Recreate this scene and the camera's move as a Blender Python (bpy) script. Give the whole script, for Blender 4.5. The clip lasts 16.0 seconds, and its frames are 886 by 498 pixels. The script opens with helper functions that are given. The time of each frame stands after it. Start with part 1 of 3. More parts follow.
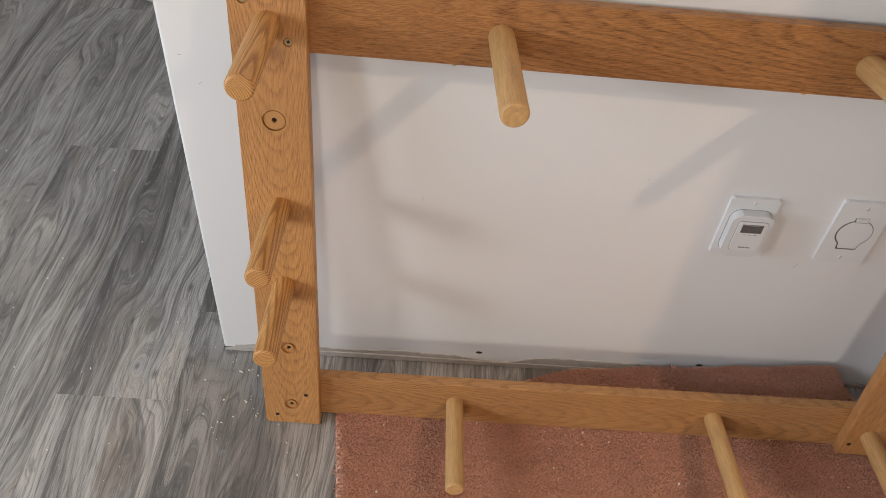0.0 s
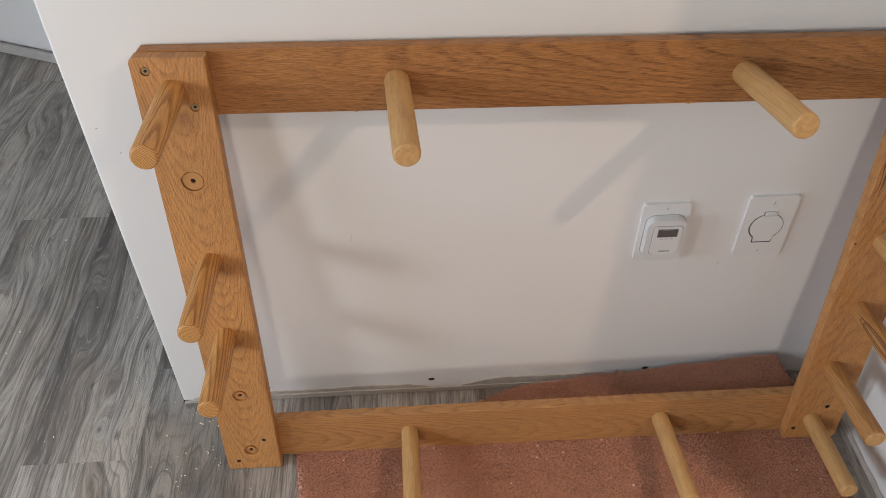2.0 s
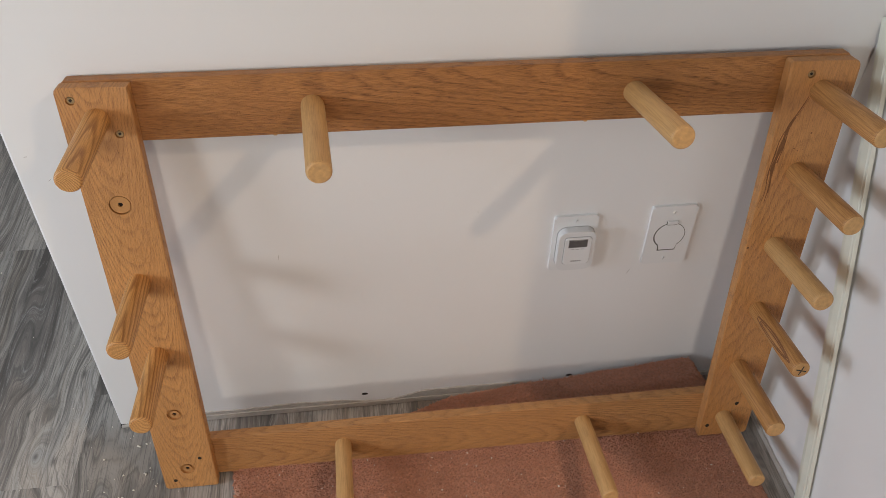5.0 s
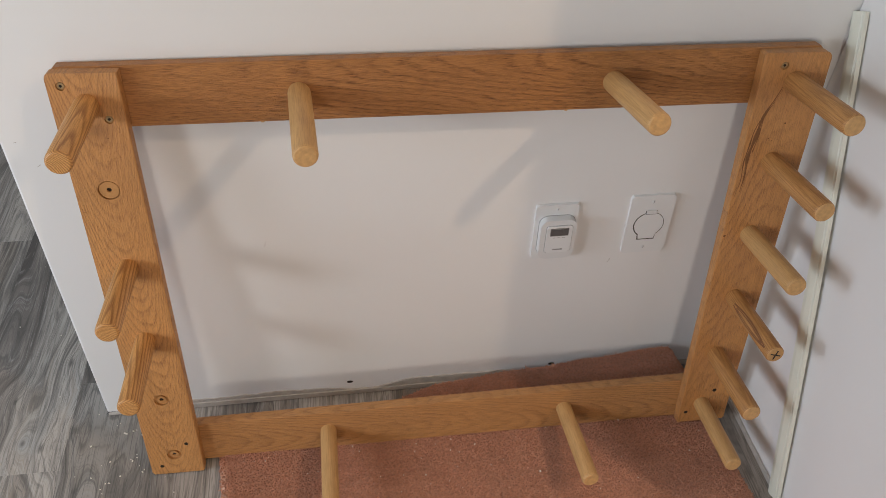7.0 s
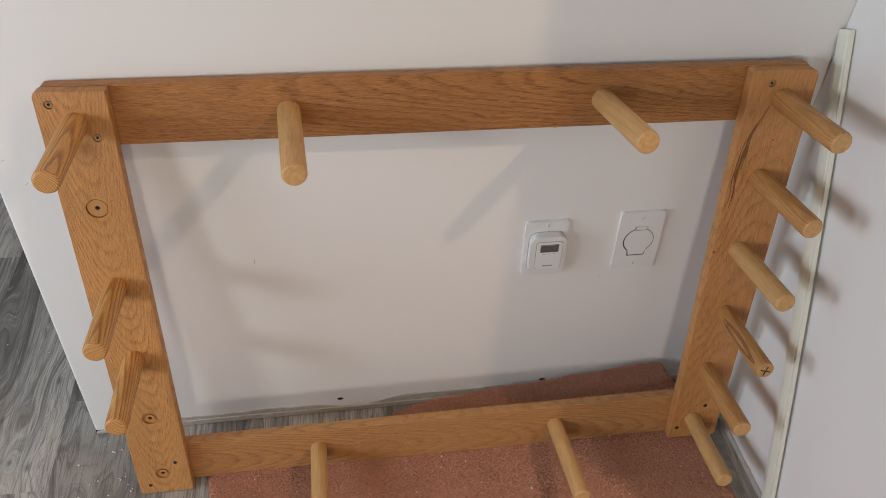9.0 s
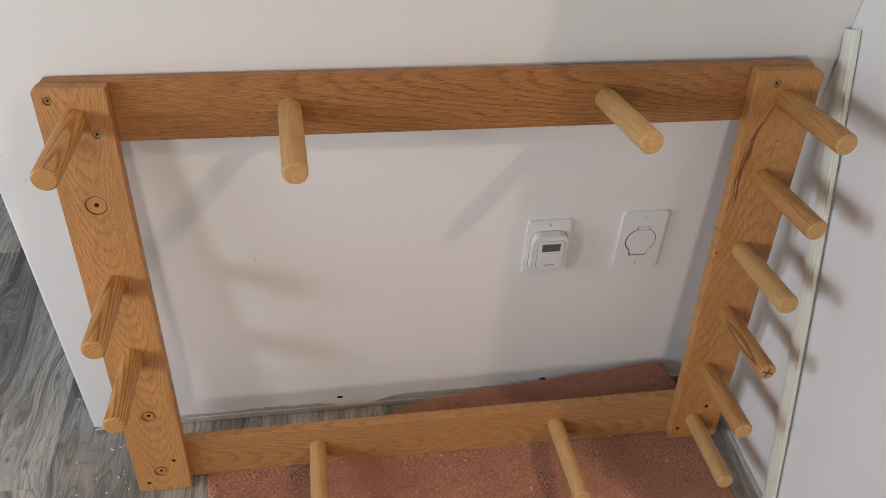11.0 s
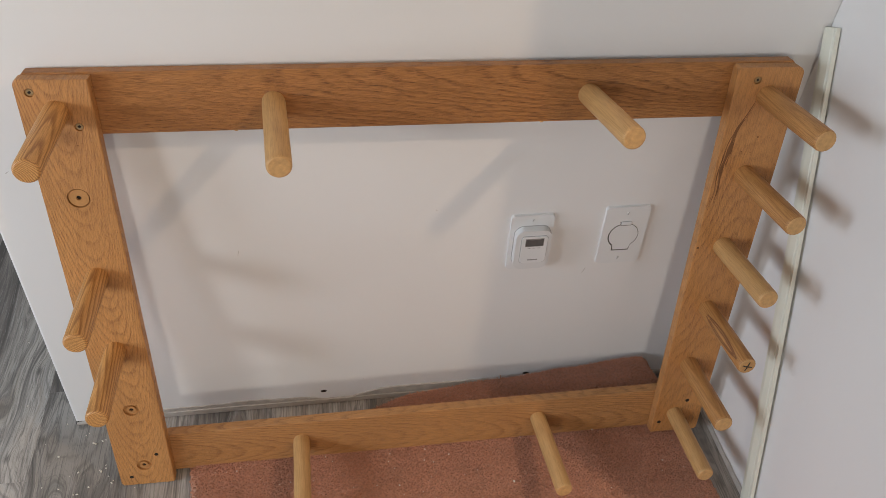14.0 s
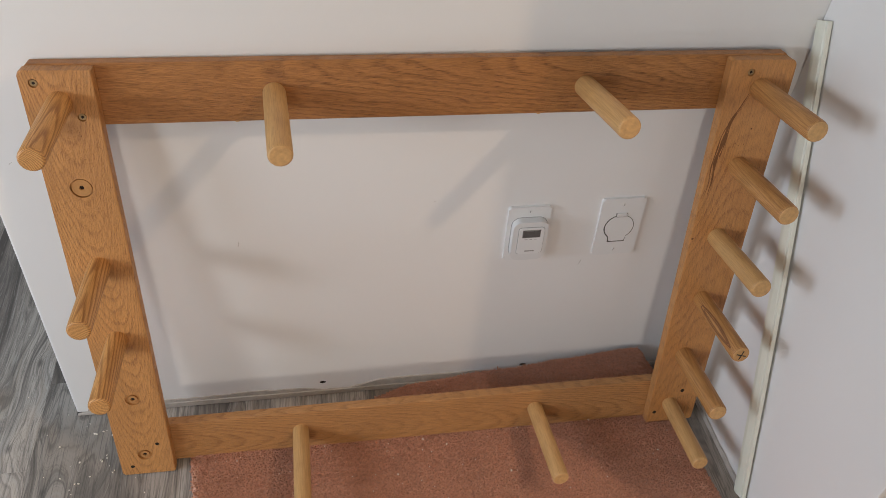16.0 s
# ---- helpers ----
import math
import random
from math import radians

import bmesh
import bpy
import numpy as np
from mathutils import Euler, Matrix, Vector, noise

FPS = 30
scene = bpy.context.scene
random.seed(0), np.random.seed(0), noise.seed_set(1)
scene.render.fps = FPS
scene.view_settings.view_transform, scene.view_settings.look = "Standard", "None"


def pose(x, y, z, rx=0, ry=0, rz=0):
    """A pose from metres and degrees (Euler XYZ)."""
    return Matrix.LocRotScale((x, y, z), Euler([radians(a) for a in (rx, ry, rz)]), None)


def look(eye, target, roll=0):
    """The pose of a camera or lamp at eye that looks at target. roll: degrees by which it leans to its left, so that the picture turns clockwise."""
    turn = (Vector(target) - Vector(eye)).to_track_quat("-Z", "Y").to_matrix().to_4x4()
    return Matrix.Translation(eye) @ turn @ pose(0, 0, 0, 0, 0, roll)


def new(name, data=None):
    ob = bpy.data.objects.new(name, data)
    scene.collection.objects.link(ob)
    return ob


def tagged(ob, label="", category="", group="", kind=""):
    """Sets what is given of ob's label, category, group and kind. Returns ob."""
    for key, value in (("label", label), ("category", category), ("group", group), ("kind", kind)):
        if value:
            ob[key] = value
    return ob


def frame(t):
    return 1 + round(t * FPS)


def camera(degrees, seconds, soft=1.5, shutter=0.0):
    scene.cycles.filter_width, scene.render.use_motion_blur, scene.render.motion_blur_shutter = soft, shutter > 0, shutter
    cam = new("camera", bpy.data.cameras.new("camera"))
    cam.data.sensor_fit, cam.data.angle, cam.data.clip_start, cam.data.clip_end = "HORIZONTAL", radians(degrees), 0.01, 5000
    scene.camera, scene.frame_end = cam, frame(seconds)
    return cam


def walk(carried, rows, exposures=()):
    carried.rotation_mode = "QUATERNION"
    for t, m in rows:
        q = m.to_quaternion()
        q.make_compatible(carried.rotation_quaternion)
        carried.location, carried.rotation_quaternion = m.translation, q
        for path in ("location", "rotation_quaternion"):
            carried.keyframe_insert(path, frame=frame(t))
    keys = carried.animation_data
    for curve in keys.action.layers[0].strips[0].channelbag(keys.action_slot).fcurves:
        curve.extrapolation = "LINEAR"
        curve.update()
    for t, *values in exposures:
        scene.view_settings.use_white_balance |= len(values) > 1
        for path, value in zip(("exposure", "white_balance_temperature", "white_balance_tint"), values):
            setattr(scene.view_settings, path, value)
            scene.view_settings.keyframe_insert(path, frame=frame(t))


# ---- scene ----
cam = camera(57.3, 16.0, 0.6)
PATH = [
    (0, (0.331, -0.858, 1.171), (0.388, 0.535, -0.264), 5.4),
    (0.5, (0.33, -0.856, 1.176), (0.386, 0.534, -0.261), 5.0),
    (1, (0.353, -0.86, 1.198), (0.408, 0.534, -0.235), 3.6),
    (1.5, (0.386, -0.873, 1.215), (0.46, 0.549, -0.19), 0.7),
    (2, (0.414, -0.886, 1.213), (0.5, 0.551, -0.175), -0.1),
    (2.5, (0.434, -0.907, 1.224), (0.544, 0.544, -0.148), 0.0),
    (3, (0.451, -0.936, 1.234), (0.597, 0.525, -0.125), 0.4),
    (3.5, (0.457, -0.948, 1.234), (0.619, 0.522, -0.112), 0.4),
    (4, (0.459, -0.945, 1.235), (0.636, 0.534, -0.1), 0.6),
    (6.5, (0.458, -0.983, 1.242), (0.683, 0.496, -0.085), 1.7),
    (7, (0.458, -0.989, 1.237), (0.692, 0.491, -0.087), 2.0),
    (7.5, (0.464, -0.992, 1.24), (0.706, 0.493, -0.078), 2.0),
    (8, (0.464, -0.986, 1.241), (0.712, 0.503, -0.071), 2.1),
    (8.5, (0.462, -0.985, 1.24), (0.714, 0.509, -0.066), 2.2),
    (9, (0.462, -0.984, 1.242), (0.717, 0.513, -0.059), 2.3),
    (11.5, (0.461, -0.974, 1.24), (0.718, 0.515, -0.07), 2.8),
    (12, (0.46, -0.976, 1.237), (0.723, 0.513, -0.072), 3.0),
    (12.5, (0.461, -0.979, 1.242), (0.733, 0.508, -0.069), 3.2),
    (13, (0.461, -0.982, 1.243), (0.742, 0.502, -0.068), 3.5),
    (13.5, (0.46, -0.983, 1.243), (0.747, 0.498, -0.07), 3.7),
    (14, (0.462, -0.98, 1.242), (0.753, 0.498, -0.073), 3.8),
    (14.5, (0.46, -0.986, 1.243), (0.755, 0.49, -0.074), 3.9),
    (15, (0.458, -0.99, 1.242), (0.758, 0.486, -0.075), 4.0),
    (15.5, (0.459, -0.994, 1.241), (0.759, 0.483, -0.073), 4.0),
    (16, (0.456, -1.001, 1.241), (0.756, 0.476, -0.073), 4.0),
]
walk(cam, [(t, look(eye, target, roll)) for t, eye, target, roll in PATH],
     [(0, 0.13), (1, 0.12), (2, 0.05), (3, 0.02), (4, 0.0), (16, 0.0)])

# ---------------------------------------------------------------- world, lights
world = bpy.data.worlds.new("world")
scene.world = world
world.use_nodes = True
wn = world.node_tree
sky = wn.nodes.new("ShaderNodeTexSky")
sky.sky_type, sky.sun_disc = "NISHITA", False
sky.sun_elevation, sky.sun_rotation = radians(35), radians(200)
wn.links.new(sky.outputs[0], wn.nodes["Background"].inputs[0])
wn.nodes["Background"].inputs[1].default_value = 0.1


def area_lamp(name, m, w, h, power, color):
    d = bpy.data.lights.new(name, "AREA")
    d.shape, d.size, d.size_y, d.energy, d.color = "RECTANGLE", w, h, power, color
    ob = new(name, d)
    ob.matrix_world = m
    return ob


def point_lamp(name, p, radius, power, color):
    d = bpy.data.lights.new(name, "POINT")
    d.shadow_soft_size, d.energy, d.color = radius, power, color
    ob = new(name, d)
    ob.location = p
    return ob


LAMP_A = (2.33, -1.70, 2.87)
area_lamp("window_light_west", look((-1.46, -1.56, 1.23), (0.4, -0.1, 0.4)), 0.40, 0.34, 14.0, (0.90, 0.95, 1.0))
area_lamp("window_light_passage", look((-1.46, -0.58, 0.85), (0.3, -0.2, 0.30)), 0.55, 0.64, 18.5, (0.74, 0.86, 1.0))
point_lamp("lamp_light", LAMP_A, 0.032, 88, (1.0, 0.73, 0.49))
area_lamp("window_light_south", look((0.05, -4.16, 1.35), (0.5, 0.0, 0.6)), 0.40, 0.60, 27.5, (1.0, 0.92, 0.82))


# ---------------------------------------------------------------- materials
class Mat:
    """A small helper that writes node trees."""

    def __init__(self, name, rough=0.6, metal=0.0):
        self.m = bpy.data.materials.new(name)
        self.m.use_nodes = True
        self.t = self.m.node_tree
        self.b = self.t.nodes["Principled BSDF"]
        self.b.inputs["Roughness"].default_value = rough
        self.b.inputs["Metallic"].default_value = metal

    def node(self, kind, **sets):
        n = self.t.nodes.new(kind)
        for k, v in sets.items():
            setattr(n, k, v)
        return n

    def put(self, socket, v):
        if hasattr(v, "is_linked"):
            self.t.links.new(v, socket)
        else:
            socket.default_value = v

    def coords(self, scale=(1, 1, 1), random_shift=False, which="Object"):
        c = self.node("ShaderNodeTexCoord").outputs[which]
        if random_shift:
            info = self.node("ShaderNodeObjectInfo")
            comb = self.node("ShaderNodeCombineXYZ")
            for i, f in enumerate((7.3, 13.1, 5.7)):
                self.put(comb.inputs[i], self.math("MULTIPLY", info.outputs["Random"], f))
            add = self.node("ShaderNodeVectorMath", operation="ADD")
            self.put(add.inputs[0], c)
            self.put(add.inputs[1], comb.outputs[0])
            c = add.outputs[0]
        mp = self.node("ShaderNodeMapping")
        mp.inputs["Scale"].default_value = scale
        self.put(mp.inputs["Vector"], c)
        return mp.outputs[0]

    def noise(self, vec, scale, detail=4.0, rough=0.55, dist=0.0):
        n = self.node("ShaderNodeTexNoise")
        self.put(n.inputs["Vector"], vec)
        n.inputs["Scale"].default_value, n.inputs["Detail"].default_value = scale, detail
        n.inputs["Roughness"].default_value, n.inputs["Distortion"].default_value = rough, dist
        return n.outputs["Fac"]

    def math(self, op, a, b=0.0, c=0.0):
        n = self.node("ShaderNodeMath", operation=op)
        self.put(n.inputs[0], a)
        self.put(n.inputs[1], b)
        if op in ("MULTIPLY_ADD", "SMOOTHSTEP"):
            self.put(n.inputs[2], c)
        return n.outputs[0]

    def ramp(self, fac, stops):
        r = self.node("ShaderNodeValToRGB")
        e = r.color_ramp.elements
        while len(e) < len(stops):
            e.new(0.5)
        for el, (p, c) in zip(e, stops):
            el.position, el.color = p, (*c, 1) if len(c) == 3 else c
        self.put(r.inputs[0], fac)
        return r.outputs[0]

    def mix(self, fac, a, b, mode="MIX"):
        n = self.node("ShaderNodeMix", data_type="RGBA", blend_type=mode)
        self.put(n.inputs[0], fac)
        for s, v in ((n.inputs[6], a), (n.inputs[7], b)):
            self.put(s, (*v, 1) if isinstance(v, tuple) and len(v) == 3 else v)
        return n.outputs[2]

    def color(self, v):
        self.put(self.b.inputs["Base Color"], (*v, 1) if isinstance(v, tuple) and len(v) == 3 else v)
        return self

    def roughness(self, v):
        self.put(self.b.inputs["Roughness"], v)
        return self

    def bump(self, h, strength=0.3, dist=0.001):
        n = self.node("ShaderNodeBump")
        n.inputs["Strength"].default_value, n.inputs["Distance"].default_value = strength, dist
        self.put(n.inputs["Height"], h)
        self.put(self.b.inputs["Normal"], n.outputs[0])
        return self


def grey(v):
    return (v, v, v)


def wall_paint(name, base):
    k = Mat(name, 0.55)
    c = k.coords()
    big = k.noise(c, 2.2, 3)
    mid = k.noise(c, 14, 4)
    col = k.mix(big, tuple(0.965 * v for v in base), base)
    scuff = k.ramp(k.noise(k.coords((1.0, 1.0, 0.45)), 26, 6, 0.7), [(0.0, grey(0.0)), (0.70, grey(0.0)), (0.78, grey(1.0))])
    col = k.mix(k.math("MULTIPLY", scuff, 0.10), col, (0.45, 0.43, 0.40))
    k.color(col)
    k.roughness(k.math("MULTIPLY_ADD", mid, 0.2, 0.42))
    fine = k.noise(c, 420, 3, 0.6)
    h = k.math("ADD", k.math("MULTIPLY", fine, 0.5), k.math("MULTIPLY", mid, 1.4))
    k.bump(h, 0.22, 0.0009)
    return k.m


def oak(name, axis, light, dark, pore=0.5, freq=95.0, bow=65.0, mid_line=0.0, figure=0.75, gloss=0.42, dark_spots=()):
    """Flat-sawn oak with the grain along local axis 0 or 1: arched growth rings about mid_line, dashes of pores.
    dark_spots: ragged darker spots (x, y, radius, strength)."""
    k = Mat(name, gloss)
    k.b.inputs["Specular IOR Level"].default_value = 0.42
    here = k.node("ShaderNodeTexCoord").outputs["Object"]
    sep = k.node("ShaderNodeSeparateXYZ")
    k.put(sep.inputs[0], here)
    run, over = sep.outputs[axis], sep.outputs[1 - axis]

    def grain(a):
        v = [1.0, 1.0, 1.0]
        v[axis] = a
        return k.coords(tuple(v), True)

    warp = k.noise(grain(0.22), 9, 3, 0.5, 0.4)
    d = k.math("SUBTRACT", k.math("MULTIPLY_ADD", warp, 0.05, k.math("SUBTRACT", over, mid_line)), 0.025)
    f = k.math("SUBTRACT", run, k.math("MULTIPLY", k.math("MULTIPLY", d, d), bow))
    f = k.math("MULTIPLY_ADD", k.noise(grain(0.3), 17, 3, 0.55), 3.2, k.math("MULTIPLY", f, freq))
    fibre = k.noise(grain(0.035), 1150, 2, 0.7)
    f = k.math("MULTIPLY_ADD", fibre, 0.30, f)
    ring = k.ramp(k.math("FRACT", f), [(0.0, grey(0.55)), (0.06, grey(0.03)), (0.5, grey(0.10)), (0.74, grey(0.55)), (0.9, grey(1.0)), (1.0, grey(0.55))])
    place = k.ramp(k.noise(grain(0.4), 6, 2), [(0.0, grey(0.4)), (0.42, grey(0.45)), (0.6, grey(1.0)), (1.0, grey(1.0))])
    ring = k.math("MULTIPLY", ring, place)
    pores = k.noise(grain(0.04), 1600, 2, 0.7)
    pore_f = k.ramp(pores, [(0.0, grey(1.0)), (0.43, grey(1.0)), (0.47, grey(0.0)), (1.0, grey(0.0))])
    fleck = k.noise(grain(0.05), 150, 3, 0.65)
    blotch = k.noise(grain(0.5), 7, 4, 0.6)
    smear = k.noise(grain(1.0), 30, 4, 0.6)
    mid = tuple(0.32 * a + 0.68 * b for a, b in zip(light, dark))
    col = k.mix(k.math("MULTIPLY", ring, figure), light, mid)
    col = k.mix(k.ramp(fleck, [(0.3, grey(0.45)), (0.48, grey(0.0))]), col, mid)
    col = k.mix(k.ramp(fibre, [(0.52, grey(0.0)), (0.72, grey(0.45))]), col, tuple(min(1.0, 1.22 * v) for v in light))
    col = k.mix(k.math("MULTIPLY", pore_f, k.math("MULTIPLY_ADD", ring, pore * 0.9, pore * 0.55)), col, tuple(v * 0.8 for v in dark))
    col = k.mix(k.ramp(blotch, [(0.35, grey(0.0)), (0.75, grey(0.45))]), col, mid)
    col = k.mix(k.ramp(smear, [(0.62, grey(0.0)), (0.8, grey(0.35))]), col, dark)
    for x, y, r, strength in dark_spots:
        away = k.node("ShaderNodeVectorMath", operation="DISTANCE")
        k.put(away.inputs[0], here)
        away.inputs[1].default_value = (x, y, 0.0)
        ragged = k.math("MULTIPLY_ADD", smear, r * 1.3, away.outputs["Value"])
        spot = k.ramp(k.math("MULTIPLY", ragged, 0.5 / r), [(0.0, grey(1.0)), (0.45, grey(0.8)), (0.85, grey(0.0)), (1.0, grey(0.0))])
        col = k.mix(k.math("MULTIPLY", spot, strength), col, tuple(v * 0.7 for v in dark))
    k.color(col)
    k.roughness(k.math("MULTIPLY_ADD", fleck, 0.3, gloss - 0.12))
    k.bump(k.math("SUBTRACT", k.math("MULTIPLY", ring, 0.4), pore_f), 0.6, 0.0007)
    return k.m


def dowel(name, light, dark, spacing, strength):
    """Turned dowel, grain along local z: growth layers as bent sheets, cut by the round and by the end."""
    k = Mat(name, 0.5)
    info = k.node("ShaderNodeObjectInfo")
    sep = k.node("ShaderNodeSeparateXYZ")
    k.put(sep.inputs[0], k.node("ShaderNodeTexCoord").outputs["Object"])
    x, y, z = sep.outputs
    bend = k.math("MULTIPLY", k.noise(k.coords((1, 1, 0.10), True), 55, 3, 0.5, 0.3), 0.0045)
    f = k.math("ADD", k.math("MULTIPLY_ADD", y, 0.55, x), bend)
    f = k.math("ADD", k.math("MULTIPLY_ADD", z, 0.035, f), k.math("MULTIPLY_ADD", k.math("MULTIPLY", y, y), 22.0, k.math("MULTIPLY", info.outputs["Random"], 0.1)))
    f = k.math("FRACT", k.math("MULTIPLY", f, 1.0 / spacing))
    f = k.ramp(f, [(0.0, grey(0.6)), (0.08, grey(0.0)), (0.5, grey(0.10)), (0.74, grey(0.75)), (0.9, grey(1.0)), (1.0, grey(0.6))])
    fibre = k.noise(k.coords((1, 1, 0.03), True), 1100, 2, 0.7)
    smudge = k.noise(k.coords((1, 1, 0.6), True), 40, 4, 0.6)
    col = k.mix(k.math("MULTIPLY", f, strength), light, dark)
    col = k.mix(k.ramp(fibre, [(0.38, grey(0.4)), (0.5, grey(0.0))]), col, tuple(v * 0.8 for v in dark))
    col = k.mix(k.ramp(fibre, [(0.54, grey(0.0)), (0.7, grey(0.35))]), col, tuple(min(1.0, v * 1.2) for v in light))
    col = k.mix(k.ramp(smudge, [(0.5, grey(0.0)), (0.8, grey(0.25))]), col, tuple(v * 0.6 for v in dark))
    k.color(col)
    k.bump(k.math("SUBTRACT", fibre, k.math("MULTIPLY", f, 0.5)), 0.25, 0.0004)
    return k.m


def plank_material(name, shade):
    k = Mat(name, 0.42)
    k.b.inputs["Specular IOR Level"].default_value = 0.4
    info = k.node("ShaderNodeObjectInfo")
    sep = k.node("ShaderNodeSeparateXYZ")
    k.put(sep.inputs[0], k.node("ShaderNodeTexCoord").outputs["Object"])
    low = k.noise(k.coords((1.0, 0.20, 1.0), True), 5.0, 2, 0.5, 0.3)
    wob = k.noise(k.coords((1.0, 0.16, 1.0), True), 20, 1, 0.4, 0.2)
    f = k.math("MULTIPLY_ADD", sep.outputs[0], 20.0, k.math("MULTIPLY_ADD", low, 5.0, k.math("MULTIPLY", wob, 1.1)))
    pos = k.node("ShaderNodeNewGeometry").outputs["Position"]
    knots = None
    for kx, ky, size in ((-0.093, 0.137, 1.0), (-0.106, -0.062, 1.0), (-0.140, -0.048, 0.8), (-0.056, -0.028, 1.1), (-0.176, 0.049, 0.8), (-0.365, 0.45, 0.8), (-0.485, 0.965, 1.6)):
        away = k.node("ShaderNodeVectorMath", operation="SUBTRACT")
        k.put(away.inputs[0], pos)
        away.inputs[1].default_value = (kx, ky, 0.0)
        flat = k.node("ShaderNodeVectorMath", operation="MULTIPLY")
        k.put(flat.inputs[0], away.outputs[0])
        flat.inputs[1].default_value = (1.0 / size, 0.55 / size, 0.0)
        ln = k.node("ShaderNodeVectorMath", operation="LENGTH")
        k.put(ln.inputs[0], flat.outputs[0])
        near = ln.outputs["Value"]
        knots = near if knots is None else k.math("MINIMUM", knots, near)
    swell = k.ramp(k.math("MULTIPLY", knots, 12.0), [(0.0, grey(1.0)), (0.2, grey(0.6)), (0.6, grey(0.12)), (1.0, grey(0.0))])
    f = k.math("MULTIPLY_ADD", swell, 0.75, f)
    saw = k.math("FRACT", f)
    ring = k.ramp(saw, [(0.0, grey(0.5)), (0.04, grey(0.0)), (0.5, grey(0.15)), (0.82, grey(0.45)), (0.88, grey(1.0)), (0.97, grey(0.9)), (1.0, grey(0.5))])
    thin = k.ramp(k.math("FRACT", k.math("MULTIPLY", f, 3.7)), [(0.0, grey(0.3)), (0.06, grey(0.0)), (0.62, grey(0.08)), (0.86, grey(1.0)), (0.95, grey(1.0)), (1.0, grey(0.3))])
    ring = k.math("MAXIMUM", ring, k.math("MULTIPLY", thin, 0.85))
    mask = k.ramp(k.noise(k.coords((1.0, 0.3, 1.0), True), 6, 2), [(0.0, grey(0.35)), (0.4, grey(0.4)), (0.6, grey(1.0)), (1.0, grey(1.0))])
    ring = k.math("MULTIPLY", ring, mask)
    # grain lines that flow with the rings
    flow = k.node("ShaderNodeCombineXYZ")
    k.put(flow.inputs[0], k.math("MULTIPLY", f, 0.05))
    k.put(flow.inputs[1], k.math("MULTIPLY", sep.outputs[1], 0.055))
    k.put(flow.inputs[2], k.math("MULTIPLY", info.outputs["Random"], 9.0))
    flow = flow.outputs[0]
    streak = k.noise(flow, 30, 4, 0.66, 0.3)
    lines = k.noise(flow, 230, 3, 0.75)
    fine = k.noise(k.coords((1.0, 0.03, 1.0), True), 380, 3, 0.75)
    broad = k.noise(flow, 13, 3, 0.55, 0.4)
    base = k.ramp(broad, [(0.30, (0.110, 0.094, 0.084)), (0.42, (0.29, 0.256, 0.226)), (0.55, (0.52, 0.470, 0.418)), (0.70, (0.29, 0.238, 0.190))])
    col = k.mix(k.math("MULTIPLY", ring, 0.60), base, (0.080, 0.074, 0.070))
    dark = k.ramp(streak, [(0.0, grey(1.0)), (0.38, grey(0.8)), (0.47, grey(0.0)), (1.0, grey(0.0))])
    col = k.mix(k.math("MULTIPLY", dark, 0.62), col, (0.070, 0.064, 0.060))
    pale = k.ramp(streak, [(0.0, grey(0.0)), (0.55, grey(0.0)), (0.63, grey(1.0)), (1.0, grey(1.0))])
    col = k.mix(k.math("MULTIPLY", pale, 0.38), col, (0.54, 0.515, 0.48))
    col = k.mix(k.ramp(lines, [(0.34, grey(0.5)), (0.46, grey(0.0))]), col, (0.075, 0.070, 0.066))
    col = k.mix(k.ramp(lines, [(0.54, grey(0.0)), (0.66, grey(0.42))]), col, (0.52, 0.50, 0.47))
    col = k.mix(k.ramp(fine, [(0.38, grey(0.55)), (0.5, grey(0.0))]), col, (0.10, 0.095, 0.09))
    # knots
    knot = k.ramp(k.math("MULTIPLY", k.math("MULTIPLY_ADD", fine, 0.004, knots), 50.0), [(0.0, grey(1.0)), (0.22, grey(0.8)), (0.48, grey(0.0)), (1.0, grey(0.0))])
    col = k.mix(k.math("MULTIPLY", knot, 0.6), col, (0.055, 0.05, 0.047))
    tone = k.math("MULTIPLY_ADD", info.outputs["Random"], 0.30 * shade, 0.76 * shade)
    col = k.mix(1.0, col, k.ramp(tone, [(0.0, grey(0.0)), (1.0, grey(1.0))]), "MULTIPLY")
    k.color(col)
    k.roughness(k.math("MULTIPLY_ADD", fine, 0.25, 0.34))
    k.bump(k.math("ADD", fine, k.math("MULTIPLY", ring, -0.4)), 0.2, 0.0006)
    return k.m


def carpet_material(name, base):
    k = Mat(name, 0.95)
    k.b.inputs["Specular IOR Level"].default_value = 0.12
    k.b.inputs["Sheen Weight"].default_value = 0.25
    c = k.coords()
    big = k.noise(c, 9, 4, 0.6)
    tuft = k.noise(c, 260, 3, 0.7)
    col = k.mix(big, tuple(0.84 * v for v in base), tuple(1.12 * v for v in base))
    stain = k.ramp(k.noise(c, 15, 5, 0.7), [(0.0, grey(1.0)), (0.36, grey(0.6)), (0.46, grey(0.0)), (1.0, grey(0.0))])
    col = k.mix(k.math("MULTIPLY", stain, 0.28), col, tuple(0.4 * v for v in base))
    col = k.mix(k.ramp(tuft, [(0.38, grey(0.45)), (0.5, grey(0.0))]), col, tuple(0.5 * v for v in base))
    col = k.mix(k.ramp(tuft, [(0.54, grey(0.0)), (0.68, grey(0.25))]), col, tuple(min(1.0, 1.3 * v) for v in base))
    k.color(col)
    k.bump(tuft, 0.5, 0.0018)
    return k.m


